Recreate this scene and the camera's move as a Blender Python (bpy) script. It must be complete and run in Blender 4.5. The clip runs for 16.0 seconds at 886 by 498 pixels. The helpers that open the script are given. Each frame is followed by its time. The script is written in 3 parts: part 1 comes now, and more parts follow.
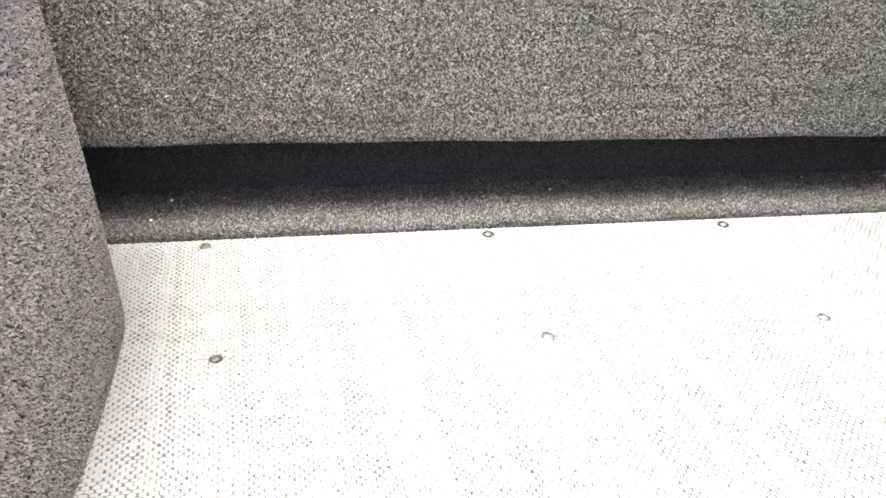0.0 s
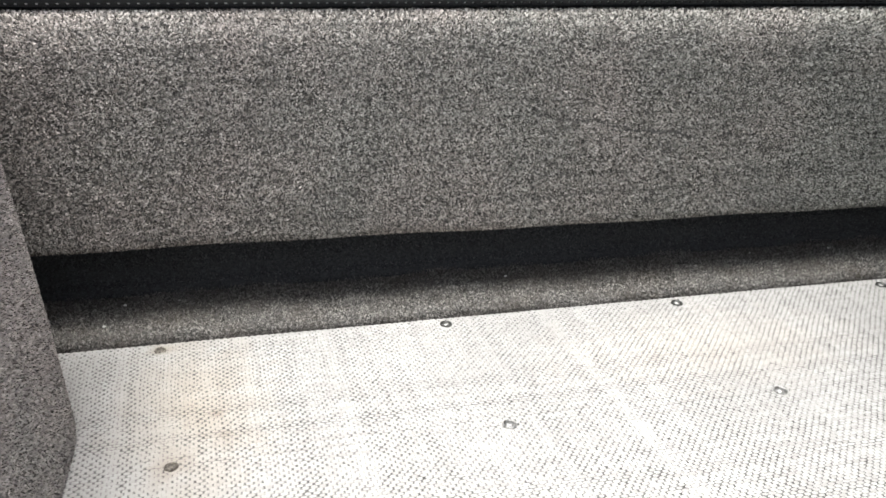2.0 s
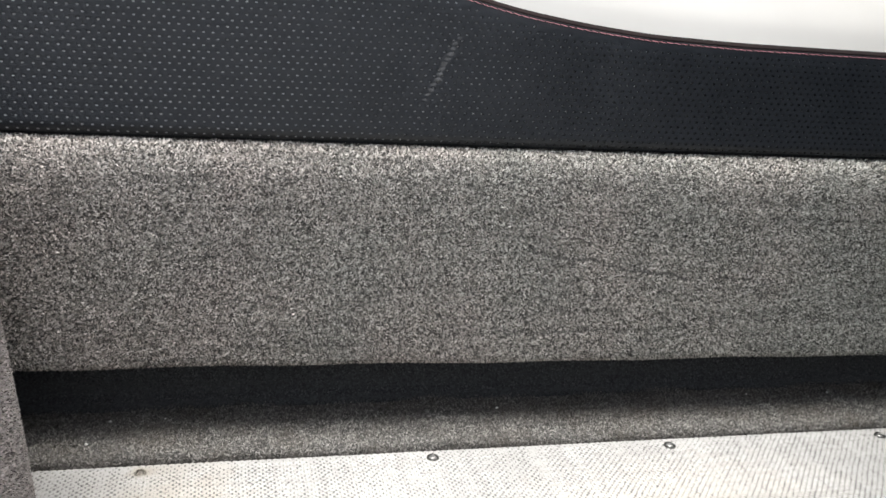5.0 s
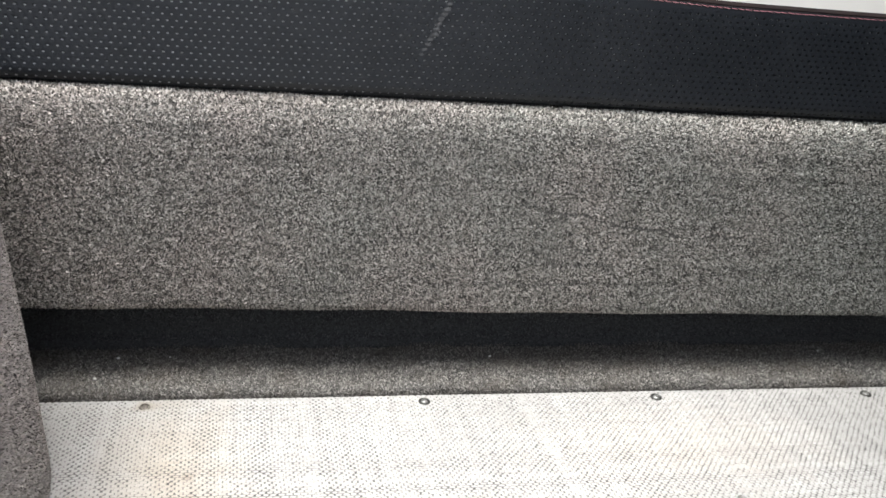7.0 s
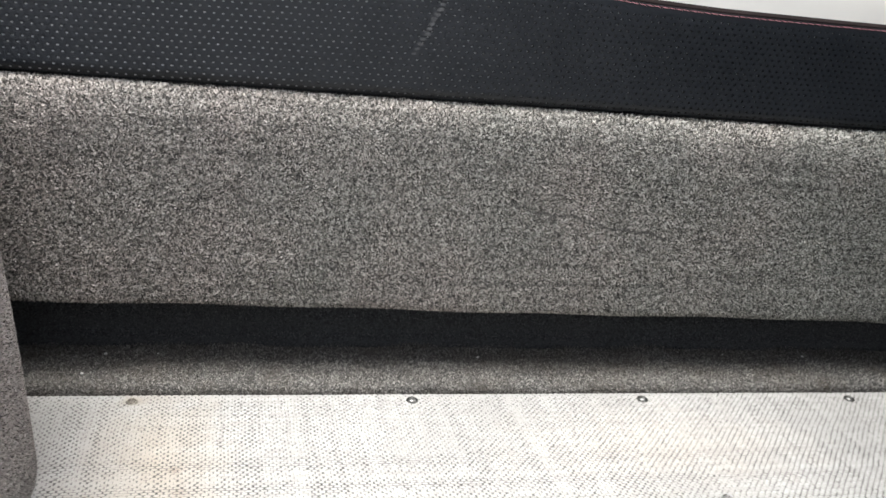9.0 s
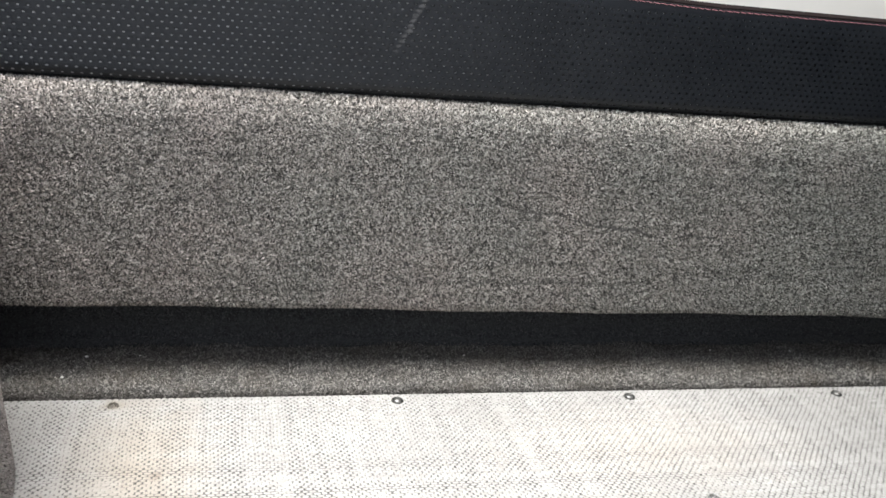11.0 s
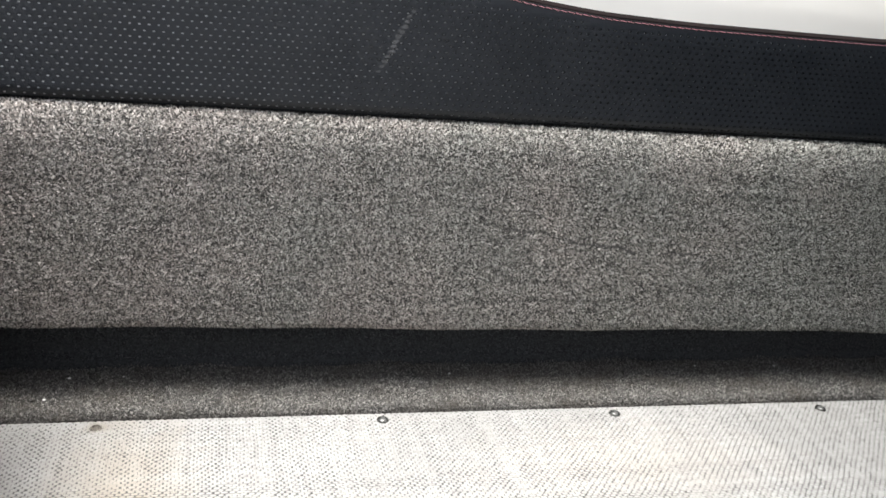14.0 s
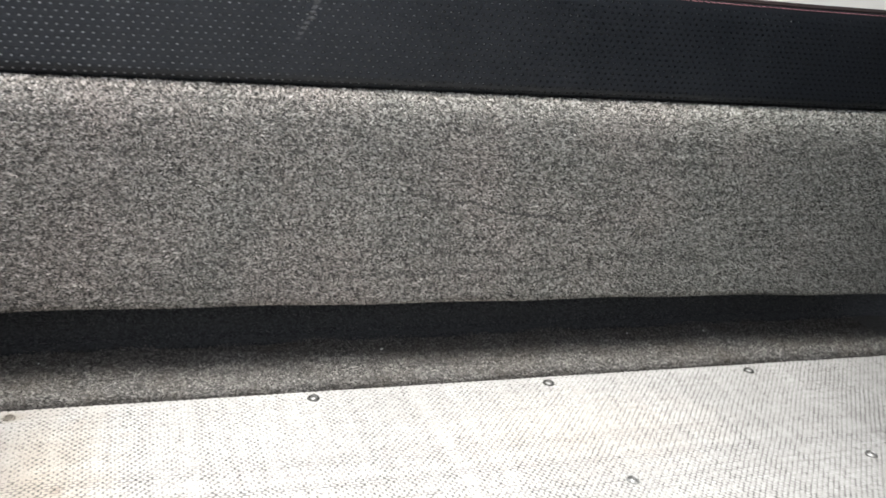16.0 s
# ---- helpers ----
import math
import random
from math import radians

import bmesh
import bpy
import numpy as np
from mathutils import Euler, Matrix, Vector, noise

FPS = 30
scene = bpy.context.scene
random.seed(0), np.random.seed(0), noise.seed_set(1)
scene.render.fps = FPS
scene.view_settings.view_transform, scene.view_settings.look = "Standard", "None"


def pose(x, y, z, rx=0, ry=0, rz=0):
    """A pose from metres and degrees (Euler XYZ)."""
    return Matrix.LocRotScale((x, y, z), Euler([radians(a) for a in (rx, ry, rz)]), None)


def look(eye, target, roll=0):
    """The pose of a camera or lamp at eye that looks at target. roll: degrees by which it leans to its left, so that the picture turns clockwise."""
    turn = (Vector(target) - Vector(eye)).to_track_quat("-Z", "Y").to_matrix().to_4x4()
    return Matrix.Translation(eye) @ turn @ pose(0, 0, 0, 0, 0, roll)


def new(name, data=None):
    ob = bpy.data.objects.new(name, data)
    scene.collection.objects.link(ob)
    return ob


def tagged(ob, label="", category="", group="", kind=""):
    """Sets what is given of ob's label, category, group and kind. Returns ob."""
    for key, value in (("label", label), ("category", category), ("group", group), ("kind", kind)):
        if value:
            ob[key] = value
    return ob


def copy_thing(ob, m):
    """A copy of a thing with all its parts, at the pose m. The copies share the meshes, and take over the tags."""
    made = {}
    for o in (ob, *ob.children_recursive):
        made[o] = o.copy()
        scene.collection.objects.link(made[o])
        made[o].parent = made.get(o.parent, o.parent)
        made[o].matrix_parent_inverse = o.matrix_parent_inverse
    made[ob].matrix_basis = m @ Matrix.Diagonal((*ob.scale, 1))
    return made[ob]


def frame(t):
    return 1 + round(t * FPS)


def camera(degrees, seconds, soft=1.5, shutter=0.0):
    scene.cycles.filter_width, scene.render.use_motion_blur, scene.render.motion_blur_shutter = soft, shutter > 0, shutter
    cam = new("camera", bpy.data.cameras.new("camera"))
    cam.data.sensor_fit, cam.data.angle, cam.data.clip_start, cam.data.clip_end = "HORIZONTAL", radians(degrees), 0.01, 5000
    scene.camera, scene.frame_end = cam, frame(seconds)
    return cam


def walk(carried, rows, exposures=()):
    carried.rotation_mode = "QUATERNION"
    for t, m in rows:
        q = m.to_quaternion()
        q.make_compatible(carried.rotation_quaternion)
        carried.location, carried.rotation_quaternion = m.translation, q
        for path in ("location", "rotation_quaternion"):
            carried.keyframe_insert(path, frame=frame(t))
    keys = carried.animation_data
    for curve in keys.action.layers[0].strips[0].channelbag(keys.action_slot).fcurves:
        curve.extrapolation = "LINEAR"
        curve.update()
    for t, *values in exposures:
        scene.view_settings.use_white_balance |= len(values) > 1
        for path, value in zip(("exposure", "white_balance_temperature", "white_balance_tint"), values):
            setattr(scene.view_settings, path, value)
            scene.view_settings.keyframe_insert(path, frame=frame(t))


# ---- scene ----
cam = camera(55.2, 16.0, soft=1.55, shutter=0.15)
PATH = [
    (0, (0.0707, -0.7944, 0.4318), (0.4572, 0.9161, -0.5299), 3.54),
    (0.5, (0.0669, -0.7902, 0.4200), (0.3961, 0.9927, -0.4245), 0.59),
    (1, (0.0675, -0.7902, 0.4248), (0.4285, 1.0348, -0.3096), 2.77),
    (1.5, (0.0708, -0.7918, 0.4389), (0.5162, 1.0022, -0.3246), 3.66),
    (2, (0.0787, -0.7989, 0.4378), (0.5582, 0.9824, -0.3349), 1.86),
    (2.5, (0.0852, -0.7932, 0.4423), (0.6335, 0.9211, -0.4299), 4.08),
    (3, (0.0819, -0.7983, 0.4431), (0.6401, 0.9814, -0.2788), 5.92),
    (3.5, (0.0844, -0.7978, 0.4465), (0.6307, 1.0344, -0.1406), 8.54),
    (4, (0.1061, -0.7776, 0.4776), (0.6714, 1.0649, -0.0568), 7.08),
    (4.2, (0.0907, -0.7876, 0.4673), (0.6354, 1.0609, -0.0675), 6.53),
    (6.3, (0.1094, -0.7908, 0.5060), (0.5118, 1.0524, -0.1579), 3.23),
    (6.5, (0.1060, -0.8022, 0.5006), (0.4973, 1.0391, -0.1750), 3.90),
    (7, (0.1242, -0.8188, 0.4931), (0.5295, 1.0143, -0.1964), 5.30),
    (7.5, (0.1258, -0.8158, 0.4941), (0.5439, 1.0166, -0.1895), 6.07),
    (8, (0.1218, -0.8211, 0.4889), (0.5409, 1.0207, -0.1684), 6.41),
    (8.5, (0.1240, -0.8201, 0.4901), (0.5343, 1.0169, -0.1859), 6.47),
    (8.7, (0.1203, -0.8312, 0.4761), (0.5482, 1.0118, -0.1722), 6.38),
    (10.8, (0.1246, -0.8176, 0.4888), (0.5741, 1.0084, -0.1923), 6.21),
    (11, (0.1304, -0.8178, 0.4872), (0.5846, 1.0081, -0.1908), 6.09),
    (11.5, (0.1314, -0.8166, 0.4934), (0.5844, 1.0087, -0.1872), 5.96),
    (12, (0.1283, -0.8182, 0.4859), (0.5820, 1.0075, -0.1933), 6.32),
    (12.5, (0.1294, -0.8161, 0.4917), (0.5800, 1.0096, -0.1893), 6.43),
    (13, (0.1279, -0.8175, 0.4896), (0.5891, 1.0162, -0.1621), 6.29),
    (13.5, (0.1326, -0.8191, 0.4941), (0.6112, 1.0105, -0.1566), 6.04),
    (14, (0.1342, -0.8181, 0.4940), (0.6146, 1.0126, -0.1524), 5.96),
    (14.5, (0.1336, -0.8176, 0.4947), (0.6147, 1.0137, -0.1495), 6.01),
    (15, (0.1324, -0.8177, 0.4918), (0.6120, 1.0166, -0.1446), 5.87),
    (15.5, (0.1317, -0.8184, 0.4913), (0.6207, 1.0085, -0.1595), 5.99),
    (15.7, (0.1325, -0.8156, 0.4891), (0.6528, 0.9978, -0.1747), 6.09),
    (15.9, (0.1416, -0.8158, 0.4857), (0.7126, 0.9798, -0.1850), 5.83),
    (16, (0.1495, -0.8073, 0.4812), (0.7689, 0.9697, -0.1959), 6.00),
]
EXPOSURES = [(0.0, 2.11), (0.5, 2.22), (0.75, 1.84), (1.0, 1.65), (1.5, 1.28), (2.0, 1.43), (2.5, 2.0), (3.0, 2.12), (3.25, 1.69), (3.5, 1.4), (4.2, 1.42), (6.3, 1.53), (7.0, 1.49), (8.0, 1.43), (15.5, 1.44), (16.0, 1.53)]
walk(cam, [(t, look(eye, target, roll)) for t, eye, target, roll in PATH], EXPOSURES)

# ---- world, sun and exposure ----
world = bpy.data.worlds.new("overcast_sky")
scene.world = world
world.use_nodes = True
wn = world.node_tree
for n in list(wn.nodes):
    wn.nodes.remove(n)
w_out = wn.nodes.new("ShaderNodeOutputWorld")
w_bg = wn.nodes.new("ShaderNodeBackground")
w_hsv = wn.nodes.new("ShaderNodeHueSaturation")
w_sky = wn.nodes.new("ShaderNodeTexSky")
w_sky.sky_type = "NISHITA"
w_sky.sun_disc = False
w_sky.sun_elevation = radians(81)
w_sky.sun_rotation = radians(173)
w_sky.air_density, w_sky.dust_density, w_sky.ozone_density = 1.0, 4.0, 1.0
w_hsv.inputs["Saturation"].default_value = 0.36
w_bg.inputs["Strength"].default_value = 0.15
wn.links.new(w_sky.outputs[0], w_hsv.inputs["Color"])
wn.links.new(w_hsv.outputs[0], w_bg.inputs["Color"])
wn.links.new(w_bg.outputs[0], w_out.inputs["Surface"])

sun = new("sun", bpy.data.lights.new("sun", "SUN"))
sun.data.energy = 2.1
sun.data.angle = radians(32)
sun.data.color = (1.0, 0.986, 0.932)
sun.matrix_world = look((-0.52, -0.35, 2.0), (0.0, 0.0, 0.0))


# ---- materials ----
def material(name):
    m = bpy.data.materials.new(name)
    m.use_nodes = True
    nt = m.node_tree
    return m, nt, nt.nodes["Principled BSDF"]


def node(nt, kind, **values):
    n = nt.nodes.new(kind)
    for key, value in values.items():
        n.inputs[key].default_value = value
    return n


def maths(nt, op, a, b=None, c=None, clamp=False):
    n = nt.nodes.new("ShaderNodeMath")
    n.operation, n.use_clamp = op, clamp
    for i, v in enumerate((a, b, c)):
        if v is None:
            continue
        if isinstance(v, (int, float)):
            n.inputs[i].default_value = v
        else:
            nt.links.new(v, n.inputs[i])
    return n.outputs[0]


def mix(nt, fac, a, b, blend="MIX"):
    n = nt.nodes.new("ShaderNodeMix")
    n.data_type, n.blend_type = "RGBA", blend
    for sock, v in ((n.inputs[0], fac), (n.inputs[6], a), (n.inputs[7], b)):
        if isinstance(v, (int, float)):
            sock.default_value = v
        elif isinstance(v, tuple):
            sock.default_value = (*v, 1.0)
        else:
            nt.links.new(v, sock)
    return n.outputs[2]


def ramp(nt, fac, stops):
    n = nt.nodes.new("ShaderNodeValToRGB")
    while len(n.color_ramp.elements) < len(stops):
        n.color_ramp.elements.new(0.5)
    for e, (p, c) in zip(n.color_ramp.elements, stops):
        e.position, e.color = p, (*c, 1.0)
    nt.links.new(fac, n.inputs[0])
    return n.outputs[0]


def coords(nt, scale=(1, 1, 1)):
    tc = nt.nodes.new("ShaderNodeTexCoord")
    mp = nt.nodes.new("ShaderNodeMapping")
    mp.inputs["Scale"].default_value = scale
    nt.links.new(tc.outputs["Object"], mp.inputs["Vector"])
    return mp.outputs[0]


def noise_at(nt, vec, scale, detail=3.0, rough=0.55):
    n = node(nt, "ShaderNodeTexNoise", Scale=scale, Detail=detail, Roughness=rough)
    nt.links.new(vec, n.inputs["Vector"])
    return n.outputs["Fac"]


def bump(nt, bsdf, height, strength, distance):
    b = node(nt, "ShaderNodeBump", Strength=strength, Distance=distance)
    nt.links.new(height, b.inputs["Height"])
    nt.links.new(b.outputs[0], bsdf.inputs["Normal"])


def carpet_base():
    m, nt, p = material("carpet_backing")
    v = coords(nt)
    fine = noise_at(nt, v, 900, 2)
    wide = noise_at(nt, v, 9, 3)
    c = ramp(nt, fine, [(0.3, (0.03, 0.03, 0.029)), (0.7, (0.19, 0.185, 0.178))])
    c = mix(nt, maths(nt, "MULTIPLY", wide, 0.35), c, (0.06, 0.058, 0.055))
    nt.links.new(c, p.inputs["Base Color"])
    p.inputs["Roughness"].default_value = 0.95
    p.inputs["Specular IOR Level"].default_value = 0.1
    bump(nt, p, fine, 0.8, 0.002)
    return m


def carpet_pile(name, lit_or_worn=0.0):
    m, nt, p = material(name)
    geo = nt.nodes.new("ShaderNodeNewGeometry")
    v = coords(nt)
    wide = noise_at(nt, v, 14, 4)
    c = ramp(nt, geo.outputs["Random Per Island"], [
        (0.0, (0.030, 0.030, 0.030)), (0.16, (0.060, 0.060, 0.058)), (0.30, (0.116, 0.112, 0.107)), (0.48, (0.178, 0.180, 0.174)),
        (0.66, (0.250, 0.239, 0.228)), (0.84, (0.33, 0.334, 0.325)), (1.0, (0.44, 0.434, 0.422))])
    # pale blend puts the bulkhead's brighter light and blur into the same carpet's colour
    c = mix(nt, lit_or_worn, c, (0.385, 0.375, 0.370))
    brushed = noise_at(nt, coords(nt, (4, 4, 130)), 1.0, 4, 0.6)
    clumps = noise_at(nt, coords(nt, (150, 150, 230)), 1.0, 3, 0.6)
    wide = maths(nt, "ADD", maths(nt, "MULTIPLY", wide, 0.28), maths(nt, "MULTIPLY", brushed, 0.40))
    wide = maths(nt, "ADD", wide, maths(nt, "MULTIPLY", clumps, 0.32))
    tint = ramp(nt, wide, [(0.37, (0.66, 0.665, 0.66)), (0.46, (1.06, 1.065, 1.05)), (0.64, (1.32, 1.315, 1.285))])
    c = mix(nt, 1.0, c, tint, "MULTIPLY")
    sep = nt.nodes.new("ShaderNodeSeparateXYZ")
    nt.links.new(v, sep.inputs[0])
    # the carpet browns a little towards the bulkhead
    dun = maths(nt, "MULTIPLY_ADD", sep.outputs[0], -0.45, maths(nt, "MULTIPLY_ADD", noise_at(nt, v, 7, 2), 0.9, 0.25))
    hue = ramp(nt, dun, [(0.30, (0.995, 1.003, 0.975)), (0.75, (1.065, 0.985, 0.965))])
    c = mix(nt, 1.0, c, hue, "MULTIPLY")
    nt.links.new(c, p.inputs["Base Color"])
    p.inputs["Roughness"].default_value = 0.8
    p.inputs["Specular IOR Level"].default_value = 0.2
    return m


# Darker carpet copy: the ledge's shade put into the colour, plus brown dirt.
def shaded_ledge_pile():
    m, nt, p = material("shaded_ledge_carpet")
    geo = nt.nodes.new("ShaderNodeNewGeometry")
    dirt = noise_at(nt, coords(nt), 22, 5)
    c = ramp(nt, geo.outputs["Random Per Island"], [
        (0.0, (0.036, 0.036, 0.035)), (0.35, (0.080, 0.077, 0.073)), (0.7, (0.158, 0.152, 0.143)), (1.0, (0.30, 0.29, 0.275))])
    c = mix(nt, ramp(nt, dirt, [(0.4, (0, 0, 0)), (0.8, (0.55, 0.55, 0.55))]), c, (0.075, 0.062, 0.048))
    nt.links.new(c, p.inputs["Base Color"])
    p.inputs["Roughness"].default_value = 0.85
    p.inputs["Specular IOR Level"].default_value = 0.15
    return m


WEFT, WARP, SLANT = 0.0037, 0.0070, 0.04


# Riser carpet, darkened: the shade in the recess is put into its colour.
def shaded_riser_pile():
    m, nt, p = material("shaded_riser_carpet_pile")
    geo = nt.nodes.new("ShaderNodeNewGeometry")
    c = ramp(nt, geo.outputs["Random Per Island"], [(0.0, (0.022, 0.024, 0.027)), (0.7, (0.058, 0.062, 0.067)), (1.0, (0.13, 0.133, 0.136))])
    nt.links.new(c, p.inputs["Base Color"])
    p.inputs["Roughness"].default_value = 0.9
    p.inputs["Specular IOR Level"].default_value = 0.1
    return m


def woven_yarn():
    """White vinyl yarn, toned thread by thread, with the floor's stains and the bulkhead's painted shade."""
    m, nt, p = material("woven_vinyl_yarn")
    tc = nt.nodes.new("ShaderNodeTexCoord")
    sep = nt.nodes.new("ShaderNodeSeparateXYZ")
    nt.links.new(tc.outputs["Object"], sep.inputs[0])
    vec = coords(nt)

    def thread(value):
        n = nt.nodes.new("ShaderNodeTexWhiteNoise")
        n.noise_dimensions = "1D"
        nt.links.new(maths(nt, "FLOOR", value), n.inputs["W"])
        return n.outputs["Value"]

    row = thread(maths(nt, "DIVIDE", sep.outputs[1], WEFT))
    column = thread(maths(nt, "DIVIDE", maths(nt, "MULTIPLY_ADD", sep.outputs[1], SLANT, sep.outputs[0]), WARP / 2))
    geo = nt.nodes.new("ShaderNodeNewGeometry")
    slub = noise_at(nt, coords(nt, (10, 270, 1)), 1.0, 3)
    slub2 = noise_at(nt, coords(nt, (330, 11, 1)), 1.0, 3)
    base = ramp(nt, noise_at(nt, vec, 6, 4), [(0.3, (0.32, 0.319, 0.312)), (0.7, (0.405, 0.404, 0.396))])
    base = mix(nt, ramp(nt, slub, [(0.45, (0, 0, 0)), (0.78, (0.9, 0.9, 0.9))]), base, (0.27, 0.265, 0.255))
    base = mix(nt, ramp(nt, slub2, [(0.50, (0, 0, 0)), (0.80, (0.8, 0.8, 0.8))]), base, (0.27, 0.265, 0.255))
    base = mix(nt, maths(nt, "MULTIPLY", maths(nt, "POWER", row, 4.0), 0.40), base, (0.28, 0.275, 0.265))
    base = mix(nt, maths(nt, "MULTIPLY", maths(nt, "POWER", column, 4.0), 0.30), base, (0.30, 0.29, 0.28))
    base = mix(nt, maths(nt, "MULTIPLY", maths(nt, "POWER", geo.outputs["Random Per Island"], 3.0), 0.50), base, (0.26, 0.255, 0.245))

    def stain_or_shade(x, y, rx, ry):
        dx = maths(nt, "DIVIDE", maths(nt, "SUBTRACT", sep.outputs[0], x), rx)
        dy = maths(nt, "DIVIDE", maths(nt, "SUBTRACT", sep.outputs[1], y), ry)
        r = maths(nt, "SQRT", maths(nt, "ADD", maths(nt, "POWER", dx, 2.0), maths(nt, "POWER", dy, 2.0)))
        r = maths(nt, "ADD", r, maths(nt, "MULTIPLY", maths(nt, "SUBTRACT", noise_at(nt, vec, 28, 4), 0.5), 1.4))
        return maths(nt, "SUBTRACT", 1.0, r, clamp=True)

    for x, y, rx, ry, amount, colour in ((0.034, -0.11, 0.085, 0.17, 0.46, (0.42, 0.345, 0.245)), (0.0, 0.0, 0.016, 0.014, 0.8, (0.22, 0.19, 0.14)),
                                         (0.0174, -0.197, 0.024, 0.020, 0.8, (0.27, 0.23, 0.19)), (0.56, -0.10, 0.22, 0.10, 0.18, (0.55, 0.46, 0.36)),
                                         (0.055, -0.125, 0.010, 0.008, 0.7, (0.24, 0.19, 0.15)), (0.060, -0.160, 0.009, 0.010, 0.6, (0.24, 0.20, 0.16)),
                                         # grey patch: the bulkhead's shade on the floor, put into the colour
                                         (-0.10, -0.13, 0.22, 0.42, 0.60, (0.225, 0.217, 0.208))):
        base = mix(nt, maths(nt, "MULTIPLY", stain_or_shade(x, y, rx, ry), amount), base, colour)
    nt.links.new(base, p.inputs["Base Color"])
    p.inputs["Roughness"].default_value = 0.6
    p.inputs["Specular IOR Level"].default_value = 0.3
    bump(nt, p, noise_at(nt, vec, 1500, 2), 0.25, 0.0004)
    return m


def pad_vinyl():
    m, nt, p = material("black_pad_vinyl")
    vec = coords(nt)
    grain = node(nt, "ShaderNodeTexVoronoi", Scale=900.0)
    nt.links.new(vec, grain.inputs["Vector"])
    dust = noise_at(nt, vec, 12, 5)
    nt.links.new(ramp(nt, dust, [(0.3, (0.0060, 0.0078, 0.0108)), (0.75, (0.0100, 0.0122, 0.0160))]), p.inputs["Base Color"])
    nt.links.new(maths(nt, "MULTIPLY_ADD", dust, 0.14, 0.30), p.inputs["Roughness"])
    p.inputs["Specular IOR Level"].default_value = 0.36
    bump(nt, p, grain.outputs["Distance"], 0.5, 0.0006)
    return m


def plain_vinyl():
    m, nt, p = material("smooth_dark_vinyl")
    vec = coords(nt)
    g = noise_at(nt, vec, 600, 2)
    c = ramp(nt, noise_at(nt, vec, 15, 4), [(0.3, (0.009, 0.0065, 0.0065)), (0.7, (0.015, 0.010, 0.010))])
    nt.links.new(c, p.inputs["Base Color"])
    p.inputs["Roughness"].default_value = 0.75
    p.inputs["Specular IOR Level"].default_value = 0.08
    bump(nt, p, g, 0.3, 0.0005)
    return m


def gelcoat():
    m, nt, p = material("white_gelcoat")
    vec = coords(nt)
    c = ramp(nt, noise_at(nt, vec, 3, 5), [(0.3, (0.74, 0.725, 0.69)), (0.7, (0.82, 0.805, 0.77))])
    nt.links.new(c, p.inputs["Base Color"])
    p.inputs["Roughness"].default_value = 0.25
    p.inputs["Coat Weight"].default_value = 0.3
    bump(nt, p, noise_at(nt, vec, 25, 2), 0.05, 0.002)
    return m


def metal(name, colour, rough):
    m, nt, p = material(name)
    vec = coords(nt)
    n = noise_at(nt, vec, 500, 4)
    dark = tuple(v * 0.35 for v in colour)
    nt.links.new(ramp(nt, n, [(0.35, dark), (0.65, colour)]), p.inputs["Base Color"])
    p.inputs["Metallic"].default_value = 0.85
    p.inputs["Roughness"].default_value = rough
    return m


def simple(name, colour, rough, scale=40.0, spread=0.25):
    m, nt, p = material(name)
    n = noise_at(nt, coords(nt), scale, 4)
    lo, hi = tuple(v * (1 - spread) for v in colour), tuple(min(1, v * (1 + spread)) for v in colour)
    nt.links.new(ramp(nt, n, [(0.3, lo), (0.7, hi)]), p.inputs["Base Color"])
    p.inputs["Roughness"].default_value = rough
    bump(nt, p, n, 0.3, 0.001)
    return m


SHADED_LEDGE, RISER_PILE = shaded_ledge_pile(), shaded_riser_pile()
PILE, BULKHEAD_PILE = carpet_pile("carpet_pile"), carpet_pile("bulkhead_carpet_pile", 0.52)
BACKING, YARN, PERF = carpet_base(), woven_yarn(), pad_vinyl()
BORDER, GEL = plain_vinyl(), gelcoat()
BRIGHT = metal("bright_steel", (0.5, 0.5, 0.49), 0.45)
STEEL, TARNISHED = metal("worn_steel", (0.17, 0.17, 0.165), 0.45), metal("tarnished_steel", (0.25, 0.228, 0.20), 0.65)
THREAD = simple("red_thread", (0.61, 0.28, 0.31), 0.7, 900.0)
SCUFF = simple("grey_scuff", (0.050, 0.052, 0.056), 0.8, 400.0, 0.6)
RISER = simple("shaded_riser", (0.046, 0.049, 0.053), 0.95, 300.0, 0.5)
HOLLOW = simple("black_hollow", (0.006, 0.006, 0.006), 0.9)
FOAM = simple("grey_punched_foam", (0.40, 0.40, 0.41), 0.9, 700.0, 0.4)
UNDERLAY = simple("dark_woven_underlay", (0.085, 0.083, 0.080), 0.9, 220.0, 0.8)
LINT = simple("pale_lint", (0.7, 0.7, 0.68), 0.9)
CONCRETE = simple("concrete", (0.27, 0.265, 0.25), 0.9, 2.0)


# ---- building helpers ----
def mesh_object(name, verts, faces, mat, parent=None, smooth=False, label=""):
    me = bpy.data.meshes.new(name)
    me.from_pydata([tuple(v) for v in np.asarray(verts).tolist()], [], [tuple(f) for f in np.asarray(faces).tolist()])
    me.materials.append(mat)
    if smooth:
        me.polygons.foreach_set("use_smooth", [True] * len(me.polygons))
    me.update()
    ob = new(name, me)
    ob.parent = parent
    if label:
        ob["label"] = label
    return ob


def part(name, bm, mat, parent=None, label="", smooth=True):
    me = bpy.data.meshes.new(name)
    bm.normal_update()
    bm.to_mesh(me)
    bm.free()
    me.materials.append(mat)
    if smooth:
        me.polygons.foreach_set("use_smooth", [True] * len(me.polygons))
    ob = new(name, me)
    ob.parent = parent
    if label:
        ob["label"] = label
    return ob


